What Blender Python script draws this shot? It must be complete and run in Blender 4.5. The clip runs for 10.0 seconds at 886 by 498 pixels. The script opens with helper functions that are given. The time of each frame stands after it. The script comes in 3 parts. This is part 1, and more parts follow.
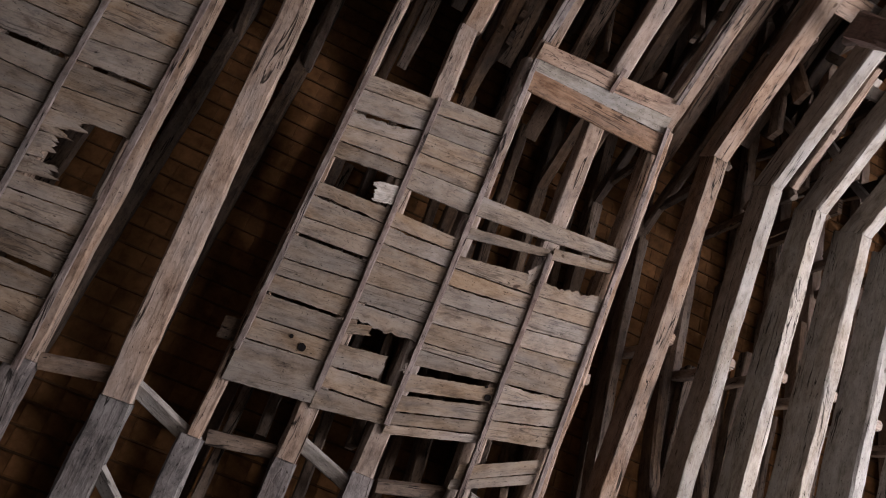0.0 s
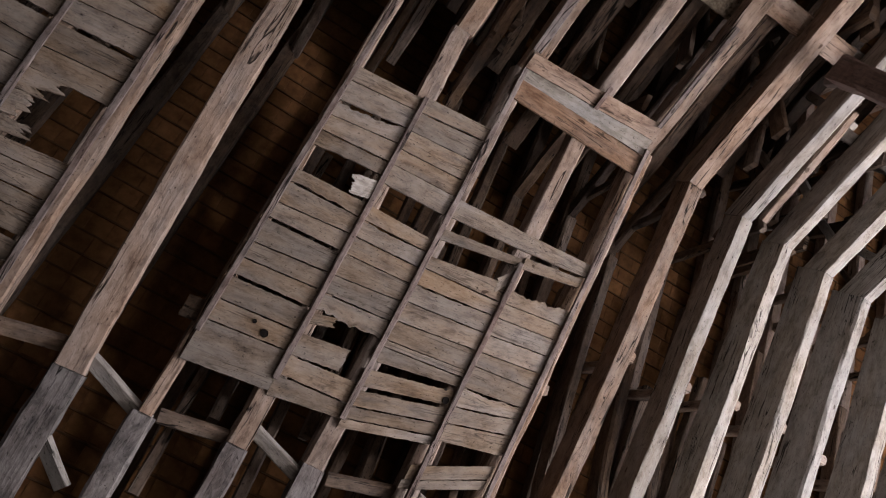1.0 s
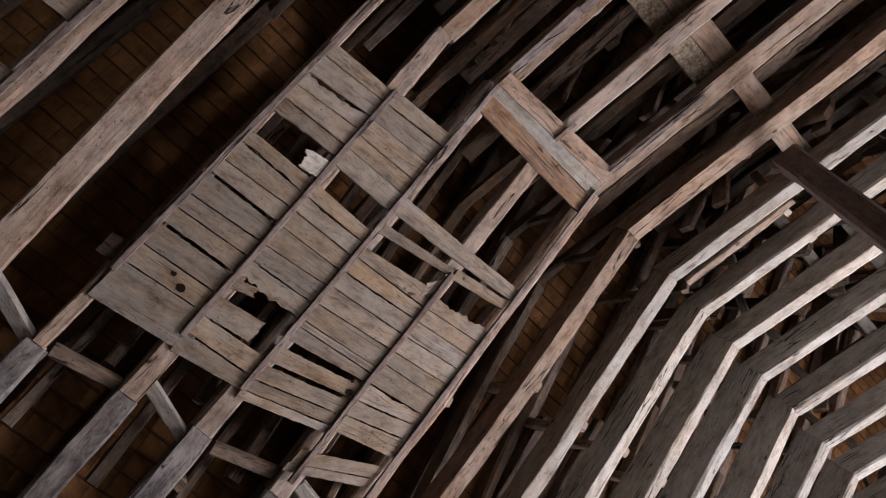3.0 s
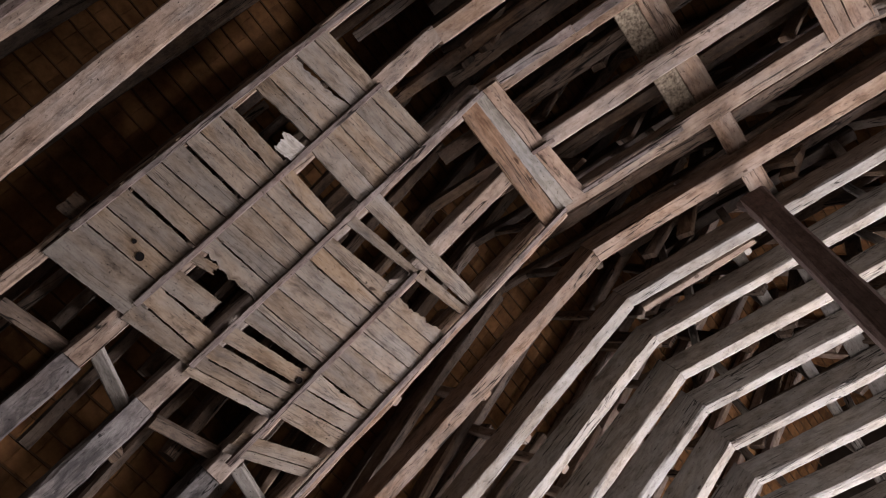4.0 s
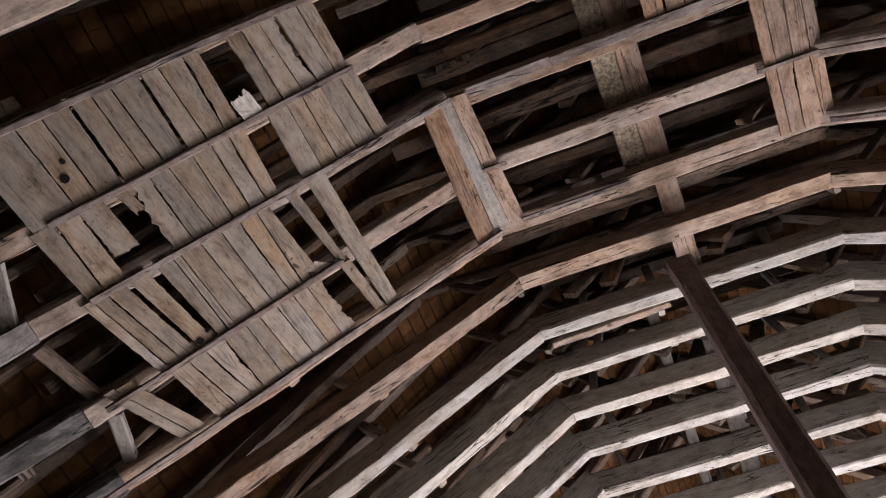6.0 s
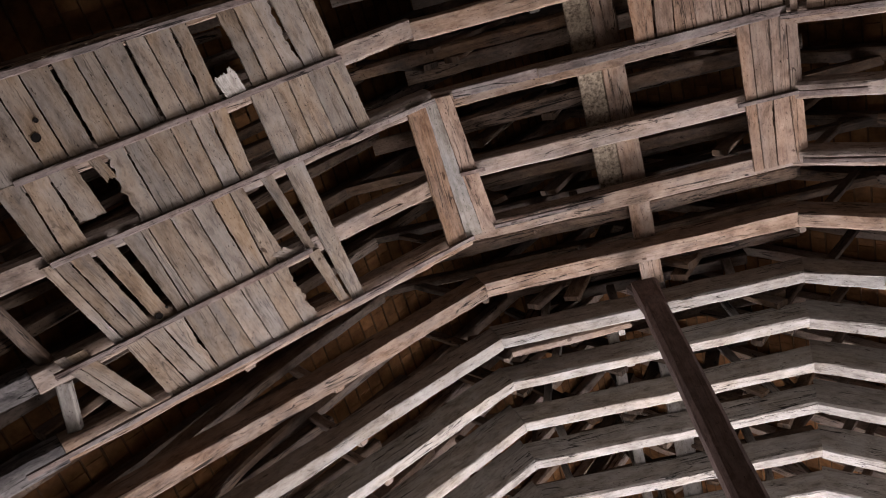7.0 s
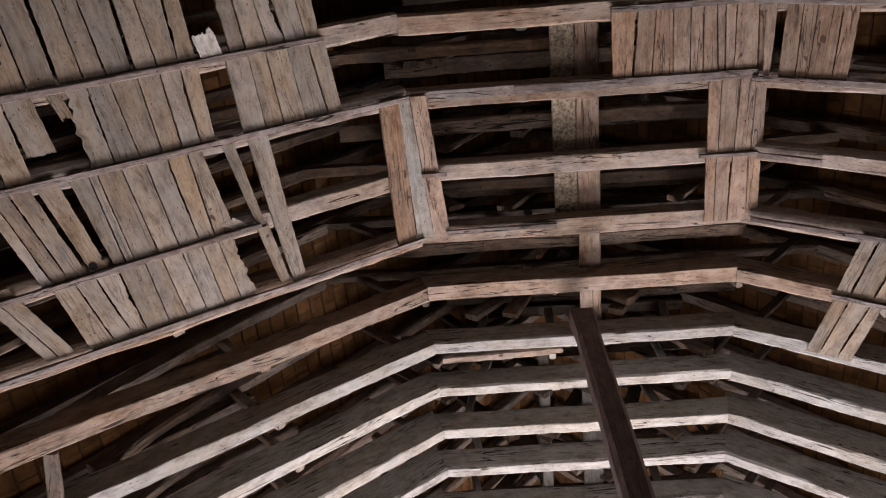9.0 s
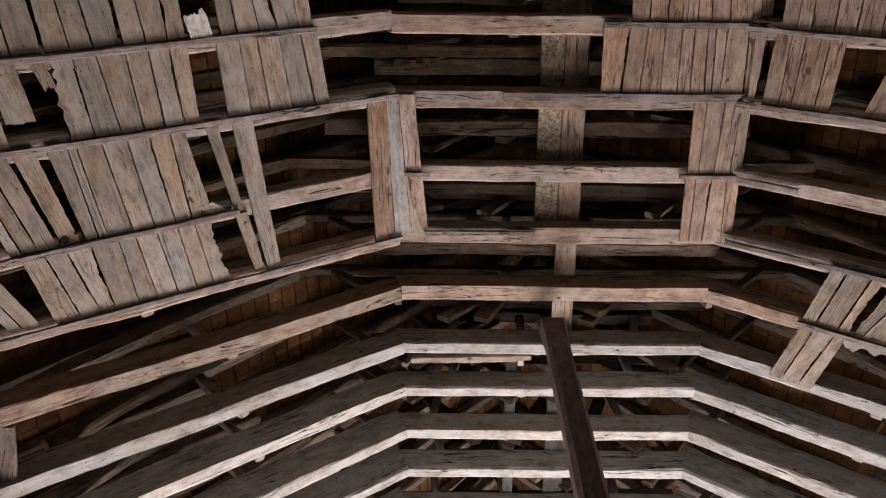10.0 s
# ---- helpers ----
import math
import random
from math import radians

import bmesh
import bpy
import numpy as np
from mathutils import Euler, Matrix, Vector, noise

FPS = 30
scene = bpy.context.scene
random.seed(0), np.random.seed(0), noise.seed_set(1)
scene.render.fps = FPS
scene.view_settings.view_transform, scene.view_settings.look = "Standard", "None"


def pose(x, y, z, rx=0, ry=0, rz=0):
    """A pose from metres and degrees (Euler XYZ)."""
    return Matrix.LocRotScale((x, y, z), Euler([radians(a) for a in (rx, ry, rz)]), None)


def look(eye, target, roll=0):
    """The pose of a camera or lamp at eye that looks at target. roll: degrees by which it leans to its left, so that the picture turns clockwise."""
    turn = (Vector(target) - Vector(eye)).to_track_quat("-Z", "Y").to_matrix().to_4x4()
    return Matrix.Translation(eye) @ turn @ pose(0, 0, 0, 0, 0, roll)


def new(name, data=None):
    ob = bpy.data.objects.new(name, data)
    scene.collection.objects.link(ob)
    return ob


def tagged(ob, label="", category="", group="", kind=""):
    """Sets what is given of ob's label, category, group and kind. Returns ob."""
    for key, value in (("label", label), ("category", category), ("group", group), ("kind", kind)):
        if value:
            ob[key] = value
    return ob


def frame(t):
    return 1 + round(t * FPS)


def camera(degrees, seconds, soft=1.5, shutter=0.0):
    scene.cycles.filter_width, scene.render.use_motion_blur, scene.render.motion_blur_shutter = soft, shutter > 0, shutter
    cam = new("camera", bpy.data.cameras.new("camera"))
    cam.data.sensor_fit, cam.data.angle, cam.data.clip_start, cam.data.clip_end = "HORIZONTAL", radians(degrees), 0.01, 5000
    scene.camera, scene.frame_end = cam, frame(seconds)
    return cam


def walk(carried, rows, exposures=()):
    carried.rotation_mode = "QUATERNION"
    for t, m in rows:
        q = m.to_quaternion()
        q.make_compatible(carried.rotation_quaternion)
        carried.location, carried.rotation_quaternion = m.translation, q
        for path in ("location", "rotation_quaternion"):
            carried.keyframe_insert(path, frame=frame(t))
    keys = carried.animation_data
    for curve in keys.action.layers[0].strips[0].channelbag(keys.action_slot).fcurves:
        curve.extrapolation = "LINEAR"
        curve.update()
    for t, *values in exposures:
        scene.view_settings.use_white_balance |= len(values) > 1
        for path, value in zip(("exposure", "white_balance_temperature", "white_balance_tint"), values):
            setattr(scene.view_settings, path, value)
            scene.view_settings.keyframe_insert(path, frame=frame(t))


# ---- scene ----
cam = camera(60.99, 10.0, 1.0)
# seconds, place, turn: a slow pan to the right under the roof
PATH = [
    (0.0, 0.223, 0.195, 1.586, 156.36, 0.09, 63.11),
    (0.5, 0.213, 0.180, 1.589, 156.36, 0.12, 60.43),
    (1.0, 0.203, 0.166, 1.593, 156.37, 0.13, 57.19),
    (1.5, 0.192, 0.151, 1.596, 156.37, 0.12, 53.85),
    (2.0, 0.182, 0.137, 1.599, 156.36, 0.12, 50.28),
    (2.5, 0.172, 0.123, 1.602, 156.34, 0.14, 47.04),
    (4.0, 0.141, 0.082, 1.607, 156.30, 0.08, 36.38),
    (4.5, 0.130, 0.070, 1.608, 156.32, 0.04, 32.73),
    (5.0, 0.119, 0.060, 1.610, 156.32, -0.01, 28.90),
    (5.5, 0.108, 0.052, 1.611, 156.34, -0.03, 25.41),
    (7.0, 0.072, 0.034, 1.613, 156.38, -0.10, 15.74),
    (7.5, 0.060, 0.028, 1.613, 156.39, -0.08, 12.98),
    (8.0, 0.048, 0.022, 1.610, 156.40, -0.08, 10.21),
    (8.5, 0.035, 0.016, 1.608, 156.41, -0.04, 7.84),
    (9.0, 0.023, 0.010, 1.605, 156.42, -0.00, 5.37),
    (9.5, 0.012, 0.005, 1.603, 156.43, 0.04, 3.03),
    (10.0, -0.000, -0.000, 1.600, 156.42, 0.05, 0.68),
]
walk(cam, [(t, pose(x, y, z, a, b, c)) for t, x, y, z, a, b, c in PATH], [(0.0, 1.48, 6500, 20), (5.0, 1.56, 6500, 20), (10.0, 1.62, 6500, 20)])

# ---- light ----
world = bpy.data.worlds.new("sky")
scene.world = world
world.use_nodes = True
wn = world.node_tree.nodes
sky = wn.new("ShaderNodeTexSky")
sky.sky_type = "NISHITA"
sky.sun_disc = False
sky.sun_elevation, sky.sun_rotation = radians(55), radians(8)
world.node_tree.links.new(sky.outputs[0], wn["Background"].inputs[0])
wn["Background"].inputs[1].default_value = 0.1


sun = new("sun", bpy.data.lights.new("sun", "SUN"))
sun.data.energy, sun.data.angle, sun.data.color = 2.0, radians(0.5), (1.0, 0.96, 0.9)
sun.matrix_world = look((1.1, 8.0, 11.5), (0, 0, 0))


def assumed_window_lamp(place, target, wide, high, watts, colour=(1.0, 0.97, 0.93), spread=180):
    lamp = bpy.data.lights.new("assumed_window_lamp", "AREA")
    lamp.shape, lamp.size, lamp.size_y, lamp.energy, lamp.color = "RECTANGLE", wide, high, watts, colour
    lamp.spread = radians(spread)
    ob = new("assumed_window_lamp", lamp)
    ob.matrix_world = look(place, target)
    return ob


# ---- measures of the roof ----
XL, XR, ZC = -0.503, 2.934, 9.10            # knees of the polygonal vault, underside of the collars
XM = (XL + XR) / 2
Y5, BAY, SKEW = 3.773, 0.682, 0.0218        # truss five, truss spacing, skew of the trusses in plan
AL, AR = radians(38.93), radians(37.55)     # slopes of the left and right sides
PLATE_Z, HALF = 5.45, 6.75                  # wall head and half width
PITCH = radians(50)
RIDGE = PLATE_Z + 0.15 + HALF * math.tan(PITCH)
FIRST, LAST = -5, 14
Y_BACK, Y_FRONT = -6.2, 11.6


def ty(k, x=XM):
    """y of truss line k at x."""
    return Y5 + BAY * (k - 5) + SKEW * (x - XM)


# true stations of the hand-set trusses: left side at the knee and four metres down, and the collars
STATION_L = {-6: (-6.5, -6.3), -5: (-5.5, -5.3), -4: (-4.5, -4.25), -3: (-3.5, -3.22), -2: (-2.47, -2.21), -1: (-1.48, -1.15), 0: (-0.2, -0.17),
             1: (0.8, 0.9), 2: (1.86, 1.83), 3: (3.07, 3.02), 4: (4.1, 3.95), 5: (5.11, 4.96), 6: (6.17, 6.0), 7: (7.04, 6.92),
             8: (7.94, 7.86), 9: (8.8, 8.76), 10: (9.8, 9.76), 11: (10.8, 10.77), 12: (11.8, 11.77), 13: (12.8, 12.8), 14: (13.8, 13.8), 15: (14.8, 14.8)}
STATION_C = {-1: -1.3, 0: -0.18, 1: 0.85, 2: 1.91, 3: 3.04, 4: 4.07, 5: 5.1, 6: 6.15, 7: 7.02, 8: 7.93, 9: 8.78}


def station_left(k, u):
    a = math.floor(k)
    f = k - a
    w = min(max(u / 4.0, -0.1), 1.3)
    at = [STATION_L[i][0] + (STATION_L[i][1] - STATION_L[i][0]) * w for i in (a, a + 1)]
    return at[0] + (at[1] - at[0]) * f


def station(k):
    a = math.floor(k)
    lo, hi = (STATION_C.get(i, STATION_L[i][0]) for i in (a, a + 1))
    return lo + (hi - lo) * (k - a)


def left_raw(u, k, out=0.0):
    x = XL - u * math.cos(AL) + out * math.sin(AL)
    return Vector((x, ty(k, x), ZC - u * math.sin(AL) - out * math.cos(AL)))


def on_left(u, k, out=0.0):
    """A point u down the left slope from the knee, out below the timbers."""
    k = station_left(k, u)
    x = XL - u * math.cos(AL) + out * math.sin(AL)
    return Vector((x, ty(k, x), ZC - u * math.sin(AL) - out * math.cos(AL)))


def on_right(u, k, out=0.0):
    k = station(k)
    x = XR + u * math.cos(AR) - out * math.sin(AR)
    return Vector((x, ty(k, x), ZC - u * math.sin(AR) - out * math.cos(AR)))


def on_collar(x, k, out=0.0):
    k = station(k)
    return Vector((x, ty(k, x), ZC - out))


def on_knee(x, k, out=0.0):
    """Along the collar and, left of the knee, on down the slope."""
    k = station(k)
    return Vector((x, ty(k, x), ZC - out * (1.25 if x < XL else 1.0) - max(0.0, XL - x) * math.tan(AL)))


# lamps: the big opening in the far gable is inferred, the side windows are assumed
assumed_window_lamp((XM + 0.6, Y_FRONT - 0.1, 3.6), (XM - 0.5, 5.6, 6.6), 6.0, 3.3, 600, (1.0, 0.985, 0.965), 152)
# three side lamps, no window seen: added to brighten boards and eaves
assumed_window_lamp((XM - HALF + 0.35, 6.1, 2.4), (XM + 2.2, 3.2, 8.0), 2.2, 2.2, 76)
assumed_window_lamp((XM + HALF - 0.35, 5.5, 2.4), (XM - HALF, 0.5, 5.4), 2.2, 2.2, 95)
assumed_window_lamp((XM + HALF - 0.35, 9.0, 3.2), (XM - 2, 7.0, 4.6), 2.2, 2.8, 66)


# ---- materials ----
def nodes_of(name):
    m = bpy.data.materials.new(name)
    m.use_nodes = True
    return m, m.node_tree.nodes, m.node_tree.links, m.node_tree.nodes["Principled BSDF"]


def ramp(n, stops):
    r = n.new("ShaderNodeValToRGB")
    e = r.color_ramp.elements
    while len(e) < len(stops):
        e.new(0.5)
    for i, (p, c) in enumerate(stops):
        e[i].position, e[i].color = p, (*c, 1)
    return r


def old_wood(name, dark, mid, pale, weather=0.5, rough=0.85, crack=1.0, streak=0.6, stain=(0.036, 0.026, 0.023), stain_from=0.62, spread=0.28):
    """Weathered timber: grain along the UV's first axis, cracks, stains and a bleached skin."""
    m, n, l, b = nodes_of(name)
    uv = n.new("ShaderNodeUVMap")
    info = n.new("ShaderNodeObjectInfo")
    geo = n.new("ShaderNodeNewGeometry")
    both = n.new("ShaderNodeMath")
    both.operation = "ADD"
    l.new(info.outputs["Random"], both.inputs[0])
    l.new(geo.outputs["Random Per Island"], both.inputs[1])
    mul = n.new("ShaderNodeVectorMath")
    mul.operation = "SCALE"
    mul.inputs[0].default_value = (37.0, 91.0, 53.0)
    l.new(both.outputs[0], mul.inputs["Scale"])
    add = n.new("ShaderNodeVectorMath")
    l.new(uv.outputs[0], add.inputs[0])
    l.new(mul.outputs[0], add.inputs[1])

    def tex(scale, detail, stretch, roughness=0.6, distortion=0.0):
        mp = n.new("ShaderNodeMapping")
        mp.inputs["Scale"].default_value = stretch
        l.new(add.outputs[0], mp.inputs[0])
        t = n.new("ShaderNodeTexNoise")
        t.inputs["Scale"].default_value, t.inputs["Detail"].default_value = scale, detail
        t.inputs["Roughness"].default_value, t.inputs["Distortion"].default_value = roughness, distortion
        l.new(mp.outputs[0], t.inputs[0])
        return t

    def mix(kind, a, c, fac):
        x = n.new("ShaderNodeMix")
        x.data_type, x.blend_type = "RGBA", kind
        if hasattr(fac, "is_linked"):
            l.new(fac, x.inputs[0])
        else:
            x.inputs[0].default_value = fac
        for i, v in ((6, a), (7, c)):
            if hasattr(v, "is_linked"):
                l.new(v, x.inputs[i])
            else:
                x.inputs[i].default_value = (*v, 1)
        return x.outputs[2]

    def through_ramp(t, stops):
        r = ramp(n, stops)
        l.new(t.outputs[0], r.inputs[0])
        return r.outputs[0]

    def times(v, f):
        x = n.new("ShaderNodeMath")
        x.operation = "MULTIPLY"
        x.inputs[1].default_value = f
        l.new(v, x.inputs[0])
        return x.outputs[0]

    K, W = (0, 0, 0), (1, 1, 1)
    mottle = tex(5, 9, (0.8, 1.5, 1), 0.74, 0.2)
    grain = tex(14, 6, (0.10, 3.6, 1), 0.65, 0.15)
    blotch = tex(2.2, 5, (0.8, 2.0, 1), 0.6)
    patch = tex(3.6, 8, (0.7, 1.6, 1), 0.72, 0.5)
    spots = tex(34, 5, (0.7, 1.4, 1), 0.75)
    pits = tex(70, 4, (0.45, 1.5, 1), 0.8)
    bloom = tex(12, 8, (0.6, 1.5, 1), 0.68, 0.3)
    knots = tex(9.0, 1, (0.75, 1.3, 1), 0.4)
    col = through_ramp(mottle, [(0.33, dark), (0.48, mid), (0.68, pale)])
    lines = through_ramp(grain, [(0.36, (0.42, 0.4, 0.38)), (0.5, W), (0.7, (1.12, 1.12, 1.12))])
    col = mix("MULTIPLY", col, lines, streak)
    grey = tuple(0.31 * sum(pale) + 0.04 * c for c in pale)
    col = mix("MIX", col, grey, times(through_ramp(blotch, [(0.4, K), (0.66, W)]), weather))
    col = mix("MIX", col, stain, times(through_ramp(patch, [(stain_from, K), (stain_from + 0.12, W)]), 0.8))
    col = mix("MULTIPLY", col, through_ramp(bloom, [(0.36, (0.5, 0.47, 0.44)), (0.47, W), (0.64, (1.22, 1.23, 1.25))]), 0.5)
    col = mix("MULTIPLY", col, through_ramp(pits, [(0.33, (0.16, 0.13, 0.11)), (0.385, W)]), 0.85)
    col = mix("MULTIPLY", col, through_ramp(spots, [(0.35, (0.1, 0.075, 0.06)), (0.385, W)]), 0.9)
    col = mix("MULTIPLY", col, through_ramp(knots, [(0.77, W), (0.79, (0.2, 0.14, 0.1))]), 0.8)
    hsv = n.new("ShaderNodeHueSaturation")
    mr = n.new("ShaderNodeMapRange")
    mr.inputs["To Min"].default_value, mr.inputs["To Max"].default_value = 1 - spread, 1 + spread * 0.8
    l.new(info.outputs["Random"], mr.inputs[0])
    l.new(mr.outputs[0], hsv.inputs["Value"])
    ms = n.new("ShaderNodeMapRange")
    ms.inputs["To Min"].default_value, ms.inputs["To Max"].default_value = 1.14, 0.78
    wh = n.new("ShaderNodeTexWhiteNoise")
    wh.noise_dimensions = "1D"
    l.new(info.outputs["Random"], wh.inputs["W"])
    l.new(wh.outputs["Value"], ms.inputs[0])
    l.new(ms.outputs[0], hsv.inputs["Saturation"])
    l.new(col, hsv.inputs["Color"])
    # long drying cracks
    ck = tex(1.9, 3, (0.32, 5.0, 1), 0.55, 0.9)
    slit = through_ramp(ck, [(0.486, W), (0.494, (0.02, 0.015, 0.01)), (0.506, (0.02, 0.015, 0.01)), (0.515, W)])
    gate = tex(1.3, 3, (0.7, 1.6, 1))
    line = mix("MIX", W, slit, times(through_ramp(gate, [(0.48, K), (0.54, W)]), crack))
    col = mix("MULTIPLY", hsv.outputs[0], line, 0.95)
    l.new(col, b.inputs["Base Color"])
    b.inputs["Roughness"].default_value = rough
    b.inputs["Specular IOR Level"].default_value = 0.22
    bump = n.new("ShaderNodeBump")
    bump.inputs["Strength"].default_value, bump.inputs["Distance"].default_value = 1.0, 0.009
    hm = mix("MULTIPLY", line, lines, 0.6)
    l.new(mix("MIX", hm, bloom.outputs[0], 0.5), bump.inputs["Height"])
    l.new(bump.outputs[0], b.inputs["Normal"])
    return m


TIMBER = old_wood("timber", (0.125, 0.104, 0.086), (0.235, 0.207, 0.178), (0.32, 0.292, 0.262), 0.5, crack=1.0, streak=0.3, stain_from=0.66, spread=0.2)
PLANK = old_wood("plank", (0.085, 0.057, 0.038), (0.178, 0.128, 0.088), (0.24, 0.187, 0.142), 0.45, crack=0.5, streak=0.3, stain_from=0.6, spread=0.24)
BROWN_PLANK = old_wood("brown_plank", (0.098, 0.055, 0.034), (0.2, 0.125, 0.083), (0.28, 0.194, 0.138), 0.2, crack=0.8, streak=0.4, stain_from=0.64, spread=0.24)
BROWN_TIMBER = old_wood("brown_timber", (0.092, 0.057, 0.039), (0.197, 0.136, 0.099), (0.285, 0.212, 0.166), 0.33, crack=1.0, streak=0.28, stain_from=0.65, spread=0.14)
BATTEN = old_wood("batten", (0.055, 0.036, 0.030), (0.125, 0.089, 0.077), (0.225, 0.177, 0.160), 0.35, streak=0.5)
FOOT = old_wood("foot_timber", (0.03, 0.025, 0.023), (0.097, 0.081, 0.076), (0.195, 0.173, 0.166), 0.3, crack=1.0, streak=0.4, stain_from=0.495, stain=(0.028, 0.025, 0.026))
RAFTER = old_wood("rafter", (0.042, 0.027, 0.018), (0.096, 0.062, 0.041), (0.165, 0.115, 0.08), 0.3, streak=0.4, stain_from=0.56)
POST = old_wood("post", (0.055, 0.037, 0.033), (0.105, 0.071, 0.063), (0.16, 0.112, 0.1), 0.2, 0.6, crack=0.4)
FRESH = old_wood("torn_wood", (0.22, 0.19, 0.16), (0.34, 0.305, 0.27), (0.44, 0.405, 0.37), 0.5, stain_from=0.74, crack=0.6)


def plain(name, a, c, scale, rough=0.9, bump=0.4):
    m, n, l, b = nodes_of(name)
    tc = n.new("ShaderNodeTexCoord")
    t = n.new("ShaderNodeTexNoise")
    t.inputs["Scale"].default_value, t.inputs["Detail"].default_value, t.inputs["Roughness"].default_value = scale, 10, 0.65
    l.new(tc.outputs["Object"], t.inputs[0])
    r = ramp(n, [(0.32, a), (0.7, c)])
    l.new(t.outputs[0], r.inputs[0])
    info, geo = n.new("ShaderNodeObjectInfo"), n.new("ShaderNodeNewGeometry")
    s = n.new("ShaderNodeMath")
    l.new(info.outputs["Random"], s.inputs[0])
    l.new(geo.outputs["Random Per Island"], s.inputs[1])
    w = n.new("ShaderNodeTexWhiteNoise")
    w.noise_dimensions = "1D"
    l.new(s.outputs[0], w.inputs["W"])
    mr = n.new("ShaderNodeMapRange")
    mr.inputs["To Min"].default_value, mr.inputs["To Max"].default_value = 0.75, 1.2
    l.new(w.outputs["Value"], mr.inputs[0])
    hsv = n.new("ShaderNodeHueSaturation")
    l.new(mr.outputs[0], hsv.inputs["Value"])
    l.new(r.outputs[0], hsv.inputs["Color"])
    l.new(hsv.outputs[0], b.inputs["Base Color"])
    b.inputs["Roughness"].default_value = rough
    b.inputs["Specular IOR Level"].default_value = 0.1
    bp = n.new("ShaderNodeBump")
    bp.inputs["Strength"].default_value, bp.inputs["Distance"].default_value = bump, 0.01
    l.new(t.outputs[0], bp.inputs["Height"])
    l.new(bp.outputs[0], b.inputs["Normal"])
    return m


TILE = plain("clay_tile", (0.075, 0.034, 0.014), (0.185, 0.088, 0.035), 6)
PLASTER = plain("plaster", (0.06, 0.052, 0.044), (0.12, 0.105, 0.09), 1.5)
STONE = plain("earth", (0.055, 0.048, 0.04), (0.11, 0.096, 0.08), 2.5)
MOSSY = plain("speckled_plank", (0.05, 0.035, 0.024), (0.40, 0.33, 0.25), 30, 0.9, 0.8)
PAPER = plain("paper", (0.5, 0.48, 0.44), (0.66, 0.64, 0.6), 8)
LATH = plain("tile_lath", (0.045, 0.024, 0.012), (0.1, 0.053, 0.025), 8)
# near black, painting the dark inside of the knotholes
HOLE_BLACK = plain("knot", (0.003, 0.002, 0.002), (0.008, 0.006, 0.005), 30)


# ---- mesh helpers ----
def mesh_of(name, verts, faces, material, uvs=None, smooth=False):
    me = bpy.data.meshes.new(name)
    me.from_pydata([tuple(v) for v in verts], [], faces)
    me.materials.append(material)
    if uvs is not None:
        layer = me.uv_layers.new(name="UVMap")
        layer.data.foreach_set("uv", [c for f in faces_uv(faces, uvs) for c in f])
    me.update()
    return me


def faces_uv(faces, uvs):
    for i, f in enumerate(faces):
        for j in range(len(f)):
            yield uvs[i][j]


def thing(name, place, label, category, group="", kind=""):
    e = new(name)
    e.location = place
    e.empty_display_size = 0.2
    return tagged(e, label, category, group, kind)


def part(name, shape, material, parent, label=""):
    """Links a shape (verts, faces, uvs in world metres) as one mesh under a thing."""
    verts, faces, uvs = shape
    at = Vector(parent.location)
    if parent.parent:
        at = at + Vector(parent.parent.location)
    ob = new(name, mesh_of(name, [Vector(v) - at for v in verts], faces, material, uvs))
    ob.parent = parent
    return tagged(ob, label)


